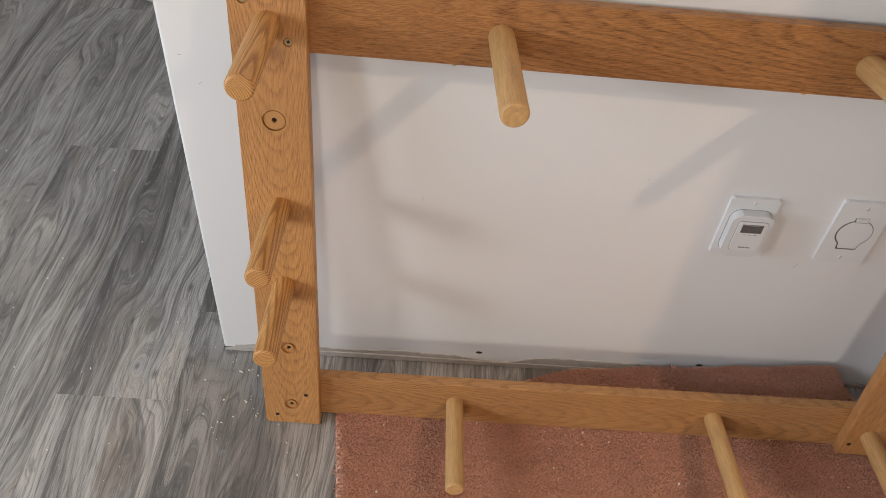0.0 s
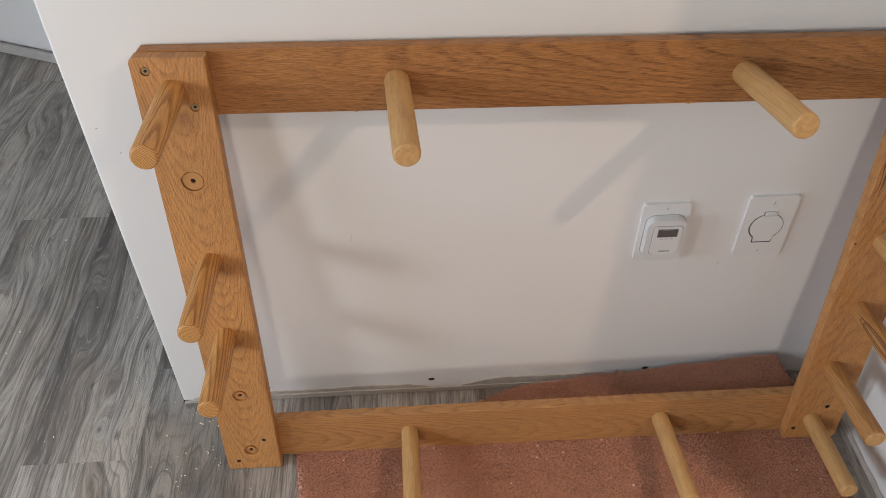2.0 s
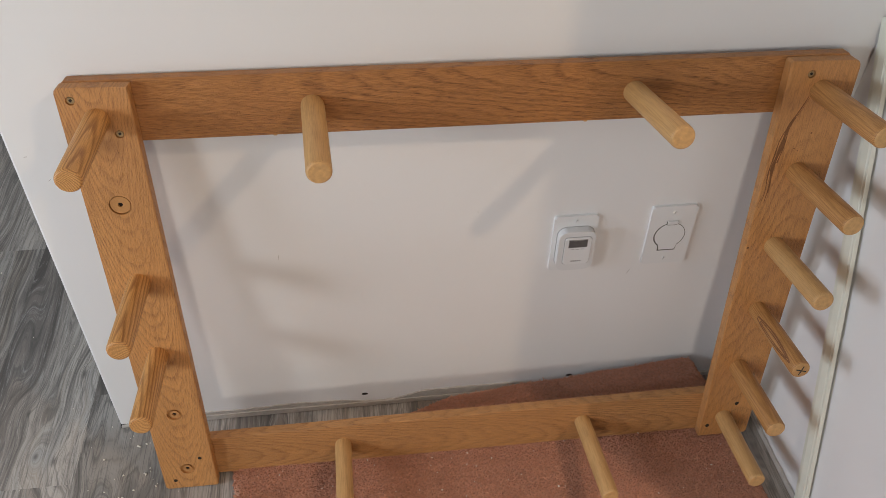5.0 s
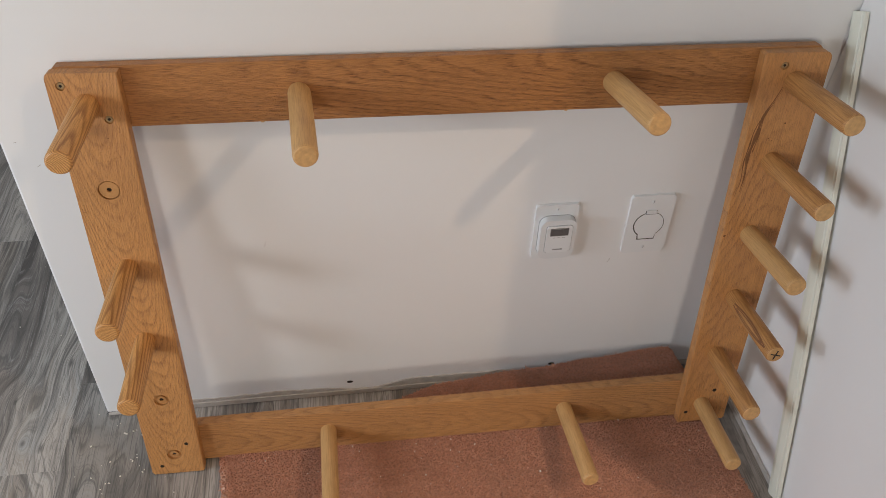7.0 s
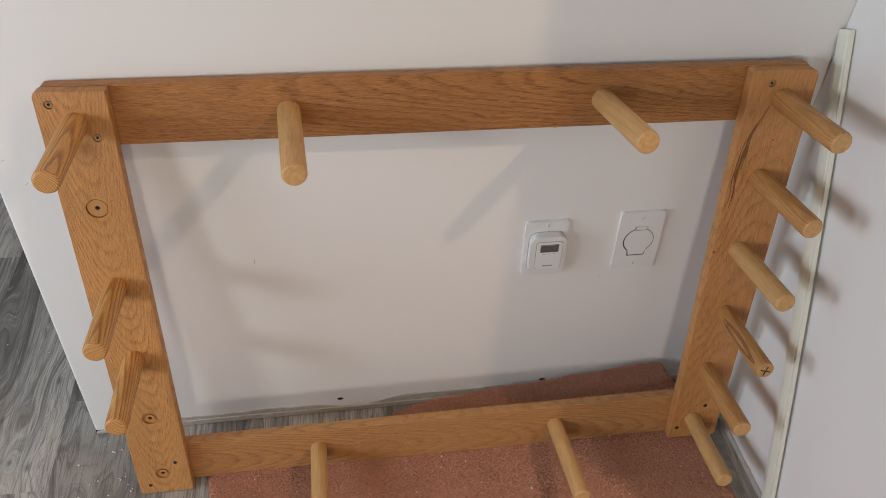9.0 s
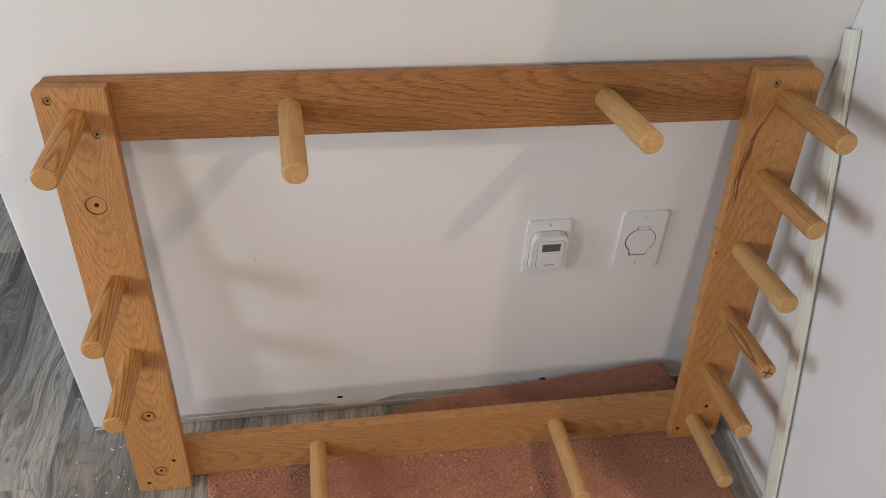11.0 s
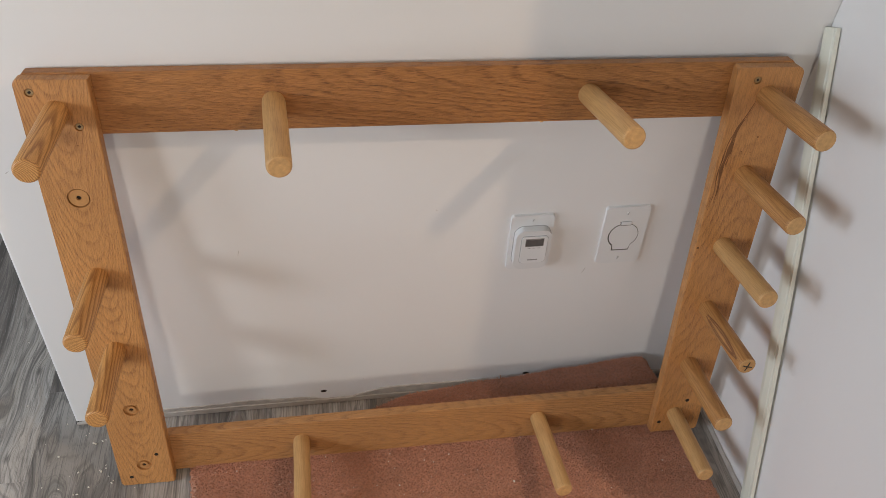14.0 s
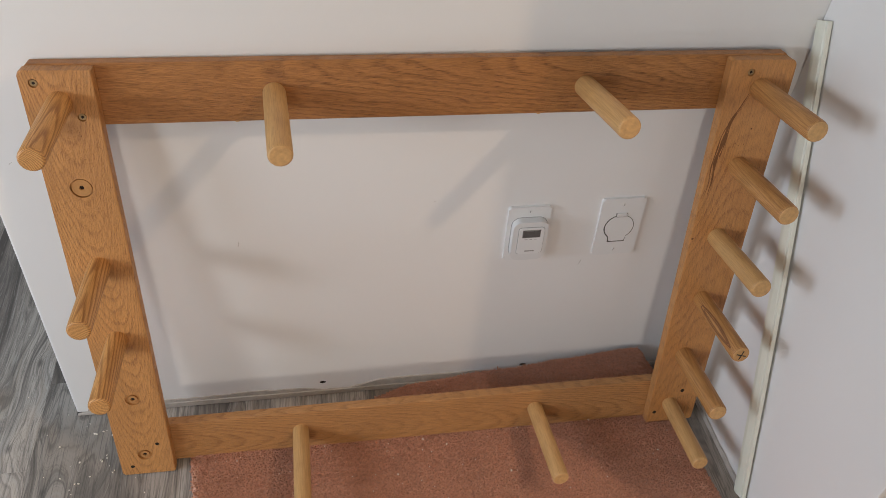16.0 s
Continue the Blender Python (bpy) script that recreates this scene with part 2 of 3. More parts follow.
def simple(name, base, rough=0.5, metal=0.0, vary=0.08, scale=40.0, bump=0.1, dist=0.0004):
    k = Mat(name, rough, metal)
    n = k.noise(k.coords(), scale, 5, 0.6)
    k.color(k.mix(n, tuple(v * (1 - vary) for v in base), tuple(min(1.0, v * (1 + vary)) for v in base)))
    k.bump(n, bump, dist)
    return k.m


def glow(name, color, strength):
    k = Mat(name, 0.4)
    k.color(color)
    k.b.inputs["Emission Color"].default_value = (*color, 1)
    k.b.inputs["Emission Strength"].default_value = strength
    return k.m


M_WALL = wall_paint("white_wall_paint", (0.78, 0.768, 0.76))
# for the unseen room walls: dark only to weaken the bounced light
M_ROOM = simple("dark_unseen_wall", (0.21, 0.205, 0.20), 0.7, vary=0.05, scale=6)
M_CEIL = simple("ceiling_paint", (0.70, 0.70, 0.70), 0.8, vary=0.03)
M_RAW = simple("bare_drywall_edge", (0.43, 0.39, 0.35), 0.9, vary=0.35, scale=60, bump=0.5, dist=0.002)
M_GAP = simple("gap_shade_dark", (0.035, 0.032, 0.03), 0.9, vary=0.4)
OAK_L, OAK_D = (0.62, 0.305, 0.105), (0.22, 0.080, 0.026)
# the left post is darkened in three spots just below its pegs
M_OAK_V = oak("oak_post", 1, OAK_L, OAK_D, 0.55, 40, 75, 0.145, 0.75, dark_spots=((0.148, 0.648, 0.022, 0.55), (0.160, 0.415, 0.018, 0.4), (0.160, 0.278, 0.018, 0.4)))
M_OAK_V2 = oak("oak_post_coarse", 1, (0.60, 0.285, 0.095), OAK_D, 0.55, 26, -30, 1.11, 0.45)
M_OAK_U = oak("oak_rail", 0, (0.47, 0.206, 0.063), (0.15, 0.051, 0.015), 0.72, 18, 75, 0.72, 0.55)
M_OAK_U2 = oak("pale_oak_rail", 0, (0.56, 0.282, 0.104), (0.24, 0.094, 0.028), 0.60, 24, -85, 0.04, 0.65)
M_PINE = dowel("pine_dowel", (0.66, 0.345, 0.115), (0.27, 0.100, 0.024), 0.0028, 0.8)
M_BIRCH = dowel("birch_dowel", (0.56, 0.325, 0.128), (0.38, 0.195, 0.068), 0.006, 0.25)
M_TAN = dowel("tan_dowel", (0.50, 0.248, 0.082), (0.25, 0.100, 0.028), 0.0036, 0.5)
M_END = simple("dowel_end_grain", (0.58, 0.34, 0.14), 0.7, vary=0.4, scale=150, bump=0.3)
M_ENDP = simple("pine_end_grain", (0.52, 0.29, 0.11), 0.7, vary=0.35, scale=220, bump=0.3)
M_HOLE = simple("dark_hole", (0.02, 0.012, 0.007), 0.9)
M_BORE = simple("bored_oak", (0.46, 0.225, 0.075), 0.8, vary=0.25, scale=300, bump=0.4)
M_INK = simple("black_ink", (0.02, 0.018, 0.016), 0.7)
M_SCREW = simple("brown_screw", (0.45, 0.32, 0.17), 0.4, 0.6, vary=0.3, scale=300)
M_PLANK = plank_material("grey_wood_plank", 1.12)
M_PLANK_DARK = plank_material("dark_grey_wood_plank", 0.76)
M_SUB = simple("underlay", (0.05, 0.05, 0.05), 0.9)
M_RUG = carpet_material("rust_pink_carpet", (0.62, 0.316, 0.207))
M_BACKING = simple("rug_binding", (0.70, 0.46, 0.34), 0.9, vary=0.3, scale=200, bump=0.5, dist=0.001)
M_PLATE = simple("white_plastic", (0.74, 0.74, 0.74), 0.32, vary=0.02)
M_PLATE2 = simple("satin_white_plastic", (0.70, 0.70, 0.70), 0.38, vary=0.02)
M_LCD = simple("grey_display", (0.10, 0.10, 0.10), 0.25, vary=0.4, scale=90)
M_GROOVE = simple("dark_groove", (0.10, 0.09, 0.08), 0.8)
M_SEAM_SHADE = simple("painted_shadow_grey", (0.34, 0.335, 0.33), 0.7)
M_MARK = simple("grey_print", (0.25, 0.24, 0.23), 0.6)
M_STRIP = simple("cream_vinyl_trim", (0.74, 0.74, 0.64), 0.38, vary=0.06, scale=18)
M_CRUMB = simple("pale_crumbs", (0.80, 0.75, 0.66), 0.9, vary=0.2)
M_GLOBE = glow("lit_opal_glass", (1.0, 0.85, 0.68), 6.0)
M_METAL = simple("brushed_nickel", (0.6, 0.58, 0.55), 0.35, 0.9)
M_DULL = simple("dull_grey_moulding", (0.46, 0.44, 0.42), 0.7, vary=0.2)
M_GLASSFRAME = simple("white_window_frame", (0.8, 0.8, 0.79), 0.4, vary=0.03)


# ---------------------------------------------------------------- mesh helpers
def finish(bm, name, mat, parent=None, label="", smooth=False, m=None):
    bm.normal_update()
    me = bpy.data.meshes.new(name)
    bm.to_mesh(me)
    bm.free()
    mats = mat if isinstance(mat, (list, tuple)) else [mat]
    for x in mats:
        me.materials.append(x)
    if smooth:
        me.shade_smooth()
    ob = new(name, me)
    if parent:
        ob.parent = parent
    if m is not None:
        ob.matrix_local = m
    if label:
        ob["label"] = label
    return ob


def part(name, bm, material, parent, label="", smooth=False, m=None):
    return finish(bm, name, material, parent, label, smooth, m)


def box(lo, hi, bevel=0.0, seg=2, bm=None):
    bm = bm or bmesh.new()
    vs = [bm.verts.new((x, y, z)) for x in (lo[0], hi[0]) for y in (lo[1], hi[1]) for z in (lo[2], hi[2])]
    fs = [(0, 1, 3, 2), (4, 6, 7, 5), (0, 4, 5, 1), (2, 3, 7, 6), (0, 2, 6, 4), (1, 5, 7, 3)]
    faces = [bm.faces.new([vs[i] for i in f]) for f in fs]
    if bevel:
        es = list({e for f in faces for e in f.edges})
        bmesh.ops.bevel(bm, geom=es, offset=bevel, segments=seg, affect="EDGES", profile=0.6)
    return bm


def lathe(profile, n=32, bm=None, m=None):
    """Turn (radius, height) pairs about z."""
    bm = bm or bmesh.new()
    m = m or Matrix()
    rings = []
    for r, z in profile:
        if r < 1e-6:
            rings.append([bm.verts.new(m @ Vector((0, 0, z)))])
        else:
            rings.append([bm.verts.new(m @ Vector((r * math.cos(6.28318530718 * i / n), r * math.sin(6.28318530718 * i / n), z))) for i in range(n)])
    for a, b in zip(rings, rings[1:]):
        for i in range(n):
            j = (i + 1) % n
            if len(a) == 1 and len(b) > 1:
                bm.faces.new((a[0], b[i], b[j]))
            elif len(b) == 1 and len(a) > 1:
                bm.faces.new((a[j], a[i], b[0]))
            elif len(a) > 1:
                bm.faces.new((a[i], a[j], b[j], b[i]))
    bmesh.ops.recalc_face_normals(bm, faces=bm.faces)
    return bm


def prism(outline, z0, z1, bevel=0.0, seg=2):
    """A flat outline raised from z0 to z1, with its upper rim rounded."""
    bm = bmesh.new()
    low = [bm.verts.new((x, y, z0)) for x, y in outline]
    top = [bm.verts.new((x, y, z1)) for x, y in outline]
    bm.faces.new(list(reversed(low)))
    cap = bm.faces.new(top)
    n = len(outline)
    for i in range(n):
        bm.faces.new((low[i], low[(i + 1) % n], top[(i + 1) % n], top[i]))
    if bevel:
        bmesh.ops.bevel(bm, geom=list(cap.edges), offset=bevel, segments=seg, affect="EDGES", profile=0.5)
    return bm


def round_rect(w, h, r, n=6):
    pts = []
    for cx, cy, a0 in ((w / 2 - r, h / 2 - r, 0), (-w / 2 + r, h / 2 - r, 90), (-w / 2 + r, -h / 2 + r, 180), (w / 2 - r, -h / 2 + r, 270)):
        for i in range(n + 1):
            a = radians(a0 + 90 * i / n)
            pts.append((cx + r * math.cos(a), cy + r * math.sin(a)))
    return pts


def structure(ob, label, category):
    return tagged(ob, label, category, kind="structure")


# ---------------------------------------------------------------- the room
H = 3.02          # ceiling
WX = 1.163        # face of the wing wall
WEND = -0.505     # its free end

# back wall with a rounded drywall corner at its free end
structure(finish(box((0.0, 0.0, 0.006), (WX + 0.21, 0.12, H), 0.004, 3), "wall_back", M_WALL),
          "white painted drywall wall with scuffed lower edge", "wall")
WLEAN = 0.043     # out of plumb, metres per metre
bm = box((WX, WEND, 0.006), (WX + 0.12, -0.0005, H), 0.003, 2)
for v in bm.verts:
    v.co.x += WLEAN * v.co.z
structure(finish(bm, "wall_wing", M_WALL),
          "white painted short wing wall, chipped along the floor", "wall")


def slab_wall(name, p, q, thick, z0=0.0, z1=H, holes=(), label="plain unseen wall, coloured dark to cut bounced light", mat=None):
    """A wall along p-q, thickness to its left, with through openings (from, to, sill, head)."""
    d = Vector((q[0] - p[0], q[1] - p[1]))
    length = d.length
    bm = bmesh.new()
    cuts = sorted({0.0, length, *[v for h in holes for v in h[:2]]})
    for a, b in zip(cuts, cuts[1:]):
        hs = [h for h in holes if h[0] <= a and b <= h[1]]
        spans = [(z0, hs[0][2]), (hs[0][3], z1)] if hs else [(z0, z1)]
        for lo, hi in spans:
            if hi > lo:
                box((a, min(0, thick), lo), (b, max(0, thick), hi), bm=bm)
    ob = finish(bm, name, mat or M_ROOM)
    ob.matrix_world = Matrix.Translation((p[0], p[1], 0)) @ Matrix.Rotation(math.atan2(d.y, d.x), 4, "Z")
    return structure(ob, label, "wall")


slab_wall("wall_far", (1.30, 0.4345), (-3.6, 2.502), -0.10, label="white wall across the passage", mat=M_WALL)
# added walls out of view; they close the room and limit its fill light
slab_wall("wall_west", (-1.5, 2.6), (-1.5, -4.2), -0.12, holes=[(2.88, 3.48, 0.48, 1.22), (3.71, 4.61, 0.78, 1.68)])
slab_wall("wall_south", (-3.6, -4.2), (3.6, -4.2), -0.12, holes=[(3.30, 4.00, 0.95, 1.75)])
slab_wall("wall_east", (3.6, -4.2), (3.6, 0.12), -0.12)
slab_wall("wall_north", (3.6, 0.0), (WX + 0.215, 0.0), -0.12)
structure(finish(box((-3.8, -4.4, H), (3.8, 2.8, H + 0.1)), "ceiling", M_CEIL), "plain white ceiling", "ceiling")


def window(name, m, w, h):
    top = structure(new(name), "white framed window with bright daylight behind it", "window")
    top.matrix_world = m
    bm = bmesh.new()
    for lo, hi in (((-w / 2, -0.04, -h / 2), (-w / 2 + 0.05, 0.04, h / 2)), ((w / 2 - 0.05, -0.04, -h / 2), (w / 2, 0.04, h / 2)),
                   ((-w / 2 + 0.05, -0.04, -h / 2), (w / 2 - 0.05, 0.04, -h / 2 + 0.05)), ((-w / 2 + 0.05, -0.04, h / 2 - 0.05), (w / 2 - 0.05, 0.04, h / 2)),
                   ((-0.02, -0.03, -h / 2 + 0.05), (0.02, 0.03, h / 2 - 0.05))):
        box(lo, hi, bm=bm)
    part("window_frame", bm, M_GLASSFRAME, top)


window("window_2", pose(-1.56, -0.58, 0.85, 0, 0, 90), 0.6, 0.74)
window("window_1", pose(-1.56, -1.56, 1.23, 0, 0, 90), 0.9, 0.9)

window("window_3", pose(0.05, -4.26, 1.35), 0.7, 0.8)

# a thin base moulding along the far wall
far_d = Vector((-4.9, 2.0675)).normalized()
bm = box((0.0, 0.0, 0.0), (5.2, 0.014, 0.028), 0.004, 2)
tr = finish(bm, "trim", M_DULL)
tr.matrix_world = Matrix.Translation((1.28, 0.430, 0.0)) @ Matrix.Rotation(math.atan2(far_d.y, far_d.x), 4, "Z")
structure(tr, "thin dull grey base moulding along the passage wall", "moulding")

# torn paint and bare edge at the foot of the back wall, with a dark strip for the slot's shade under it
rng = random.Random(4)


def torn_strip(name, length, lo, hi, rag, label, mat, thick=0.0022, steps=90):
    bm = bmesh.new()
    prev = None
    for i in range(steps + 1):
        x = length * i / steps
        t = noise.noise(Vector((x * 9, 3.1, hi * 50))) * rag + noise.noise(Vector((x * 55, 1.7, 0))) * rag * 0.35
        z = lo + 0.0012 + max(0.0008, hi + t - lo) * min(1.0, 0.15 + min(x, length - x) / 0.06)
        row = [bm.verts.new(v) for v in ((x, 0, lo), (x, -thick, lo), (x, -thick, z), (x, 0, z + 0.0006))]
        if prev:
            for a in range(3):
                bm.faces.new((prev[a], row[a], row[a + 1], prev[a + 1]))
        prev = row
    bmesh.ops.recalc_face_normals(bm, faces=bm.faces)
    return structure(finish(bm, name, mat), label, "edging")


s = torn_strip("trim_torn_edge", 0.30, 0.010, 0.030, 0.004, "torn grey paper edge along the wall foot", M_RAW)
s.location = (0.50, 0.0, 0.0)
s = torn_strip("trim_torn_edge", 0.425, 0.010, 0.0215, 0.006, "torn grey paper edge along the wall foot", M_RAW, 0.0016)
s.location = (0.02, 0.0, 0.0)
s = torn_strip("trim_base_edge", WX - 0.004, 0.003, 0.012, 0.002, "bare dusty plaster edge above the floor", M_RAW, 0.004)
s.location = (0.002, 0.0, 0.0)
s = torn_strip("trim_wing_edge", 0.47, 0.003, 0.011, 0.005, "chipped plaster edge above the floor", M_RAW, 0.003)
s.matrix_world = Matrix.Translation((WX - 0.0003, -0.006, 0)) @ Matrix.Rotation(radians(-90), 4, "Z")
# near-black boxes fill the slots under both walls in place of their shade
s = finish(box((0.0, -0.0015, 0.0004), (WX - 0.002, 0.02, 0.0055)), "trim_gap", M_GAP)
structure(s, "dark strip standing for the shade in the slot under the wall", "gap")
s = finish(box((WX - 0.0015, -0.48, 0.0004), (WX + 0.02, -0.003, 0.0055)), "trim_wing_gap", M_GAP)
structure(s, "dark strip standing for the shade in the slot under the wing wall", "gap")

# chipped foot and small marks on the paint
for x, z, ln, a in ((0.040, 0.560, 0.006, 40), (0.020, 0.600, 0.004, 10), (0.330, 0.388, 0.010, 78), (0.641, 0.452, 0.0018, 0), (0.520, 0.060, 0.0016, 0), (0.905, 0.300, 0.010, 66)):
    s = finish(box((-ln / 2, -0.0003, 0), (ln / 2, 0.0003, 0.0003)), "trim_scuff", M_RAW)
    s.matrix_world = pose(x, 0, z, 90, 0, 0) @ Matrix.Rotation(radians(a), 4, "Z")
    structure(s, "small scratch in the wall paint", "scuff")

# ---------------------------------------------------------------- peg rack
RA, RB, RC = -0.142, -0.010, 0.143      # its front plane: y = RA + RB x + RC z
rn = Vector((RB, -1.0, RC)).normalized()
ru = Vector((1.0, RB, 0.0)).normalized()
rv = rn.cross(ru)
RACK = Matrix(((ru.x, rv.x, rn.x, 0.0), (ru.y, rv.y, rn.y, RA), (ru.z, rv.z, rn.z, 0.0), (0, 0, 0, 1)))
rack = tagged(new("peg_rack"), "oak frame with round wooden pegs, leaning against the white wall", "peg rack")
rack.matrix_world = RACK
T = 0.019


def board(outline, n0, n1, bevel=0.0016):
    bm = bmesh.new()
    low = [bm.verts.new((x, y, n0)) for x, y in outline]
    top = [bm.verts.new((x, y, n1)) for x, y in outline]
    f0, f1 = bm.faces.new(list(reversed(low))), bm.faces.new(top)
    k = len(outline)
    for i in range(k):
        bm.faces.new((low[i], low[(i + 1) % k], top[(i + 1) % k], top[i]))
    bmesh.ops.bevel(bm, geom=list(f0.edges) + list(f1.edges), offset=bevel, segments=2, affect="EDGES", profile=0.5)
    return bm


def corner(cx, cy, r, a0, a1, n=5):
    return [(cx + r * math.cos(radians(a0 + (a1 - a0) * i / n)), cy + r * math.sin(radians(a0 + (a1 - a0) * i / n))) for i in range(n + 1)]


def bored(ob, cuts, inner):
    """Cut round bores (u, v, radius, depth) into the front of a board."""
    bm = bmesh.new()
    for u, v, r, depth in cuts:
        lathe([(0, -depth), (r, -depth), (r, 0.004), (0, 0.004)], 24, bm, Matrix.Translation((u, v, 0)))
    tool = finish(bm, "bore", inner, ob.parent)
    mod = ob.modifiers.new("bores", "BOOLEAN")
    mod.operation, mod.object, mod.solver, mod.material_mode = "DIFFERENCE", tool, "EXACT", "TRANSFER"
    bpy.context.view_layer.update()
    made = bpy.data.meshes.new_from_object(ob.evaluated_get(bpy.context.evaluated_depsgraph_get()))
    ob.modifiers.remove(mod)
    ob.data = made
    bpy.data.objects.remove(tool)
    return ob


# left and right posts, with eased outer corners
L0, L1, R0, R1 = 0.0985, 0.1865, 1.0430, 1.1420
o = [(L0 + 0.004, 0.003), (L1 - 0.003, 0.003), (L1, 0.006), (L1, 0.7285)] + corner(L0 + 0.007, 0.7305 - 0.007, 0.007, 90, 180) + [(L0, 0.008)]
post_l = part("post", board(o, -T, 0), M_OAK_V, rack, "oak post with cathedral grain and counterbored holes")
o = [(R0 - 0.004, 0.018), (R1 - 0.018, 0.018), (R1 - 0.014, 0.022), (R1 - 0.007, 0.36)] + corner(R1 - 0.009, 0.7195 - 0.009, 0.010, 0, 90) + [(R0 + 0.004, 0.722), (R0 + 0.001, 0.719)]
post_r = part("post", board(o, -T, 0), M_OAK_V2, rack, "oak post with a dark bark streak")


def rail(name, u0, v0a, v0b, u1, v1a, v1b, mat, label, r=0.0):
    o = [(u0, v0a), (u1, v1a), (u1, v1b - r), (u1 - r, v1b), (u0 + r, v0b), (u0, v0b - r)]
    if not r:
        o = [(u0, v0a), (u1, v1a), (u1, v1b), (u0, v0b)]
    return part(name, board(o, -2 * T, -T - 0.0002), mat, rack, label)


rail("rail", L0 + 0.0005, 0.6465, 0.7315, R1 - 0.001, 0.6400, 0.7230, M_OAK_U, "upper oak rail with small chips in its lower edge", 0.007)
rail("rail", L0 + 0.002, 0.0105, 0.0935, R1 - 0.017, 0.0190, 0.1060, M_OAK_U2, "paler lower rail")

BORES_L = [(0.1429, 0.5629, 0.0145, 0.0050), (0.1430, 0.1750, 0.0120, 0.0040), (0.1421, 0.0489, 0.0120, 0.0040),
           (0.1155, 0.7131, 0.0058, 0.004), (0.1646, 0.6656, 0.0056, 0.004)]
BORES_R = [(1.0760, 0.7027, 0.0058, 0.004)]
bored(post_l, BORES_L, M_BORE)
bored(post_r, BORES_R, M_BORE)
HOLES_L = [(0.1178, 0.0228, 0.0026), (0.1655, 0.0720, 0.0026)]
HOLES_R = [(1.0963, 0.0925, 0.0030), (1.0511, 0.0430, 0.0029)]


def ring_disc(r0, r1, z, h):
    return lathe([(r0, z), (r0, z + h), (r1, z + h), (r1, z)], 28)


for i, (u, v, r, d) in enumerate(BORES_L[:3]):
    # what fills the bore: a worn plug, or the raised boss left by the cutter, with a hole through it
    wide, high = (r - 0.0016, d * 0.7) if i == 0 else (0.0072, d - 0.0010)
    part("plug", ring_disc(0.0034, wide, -d, high), M_BORE, rack, "worn round plug", m=pose(u, v, 0))
    part("bolt_hole", lathe([(0, -d + 0.0002), (0.0036, -d + 0.0002), (0.0036, -d + 0.0007), (0, -d + 0.0007)], 20), M_HOLE, rack, m=pose(u, v, 0))
for u, v, r, d in BORES_L[3:] + BORES_R:
    s = part("screw", lathe([(0, -0.0030), (0.0014, -0.0030), (0.0020, -0.0016), (0.0042, -0.0016), (0.0044, -0.0024), (0.0044, -0.004), (0, -0.004)], 20), M_SCREW, rack, "recessed screw head", m=pose(u, v, 0))
    part("square_recess", box((-0.0016, -0.0016, -0.0024), (0.0016, 0.0016, -0.0013)), M_HOLE, s, m=Matrix.Rotation(radians(35), 4, "Z"))
for i, (u, v, r) in enumerate(HOLES_L + HOLES_R):
    part("screw_hole", lathe([(0, 0.00005), (r * 0.8, 0.00005), (r, 0.0003), (r * 1.25, 0.0001), (r * 1.25, -0.001)], 18), M_HOLE, rack, m=pose(u, v, 0))


# the dark bark streak in the right-hand post
def streak(name, line, widths, parent, mat, lift=0.00025):
    bm = bmesh.new()
    prev = None
    for (x, y), w in zip(line, widths):
        row = [bm.verts.new((x - w, y, lift * 0.2)), bm.verts.new((x, y, lift)), bm.verts.new((x + w, y, lift * 0.2))]
        if prev:
            bm.faces.new((prev[0], prev[1], row[1], row[0]))
            bm.faces.new((prev[1], prev[2], row[2], row[1]))
        prev = row
    bmesh.ops.recalc_face_normals(bm, faces=bm.faces)
    return part(name, bm, mat, parent)


M_BARK = simple("bark_inclusion", (0.19, 0.080, 0.028), 0.85, vary=0.5, scale=160, bump=0.6, dist=0.001)
line, widths = [], []
for i in range(40):
    t = i / 39
    v = 0.672 - 0.168 * t
    u = 1.0505 + 0.030 * (1 - t) ** 3.0 + 0.0012 * math.sin(17 * t) + 0.0035 * t
    line.append((u, v))
    widths.append(0.0004 + 0.0030 * math.sin(math.pi * t) ** 1.3 * (0.75 + 0.25 * math.sin(31 * t)))
streak("bark_streak", line, widths, rack, M_BARK)
line2 = [(u - 0.0055 + 0.0015 * math.sin(v * 60), v - 0.012) for u, v in line[6:]]
streak("bark_streak", line2, [0.35 * w for w in widths[6:]], rack, M_BARK)
line3 = [(u + 0.0042 + 0.001 * math.sin(v * 90), v + 0.006) for u, v in line[:26]]
streak("bark_streak", line3, [0.3 * w for w in widths[:26]], rack, M_BARK)

for u, v, r in ((1.098, 0.615, 0.0014), (1.078, 0.592, 0.0009), (1.084, 0.588, 0.0008), (1.092, 0.590, 0.0008), (1.0455, 0.425, 0.0022), (0.158, 0.640, 0.0010)):
    part("pit", lathe([(0, 0.0002), (r * 0.7, 0.0002), (r, 0.0)], 10), M_BARK, rack, m=pose(u, v, 0))

# chips out of the lower edge of the upper rail
for u in (0.356, 0.775):
    v = 0.6465 - 0.007 * (u - 0.1) / 1.03
    part("chip", box((u - 0.0022, v - 0.0006, -T - 0.002), (u + 0.0022, v + 0.0014, -T + 0.0003), 0.0005, 1), M_END, rack, "splintered chip", m=pose(0, 0, 0))


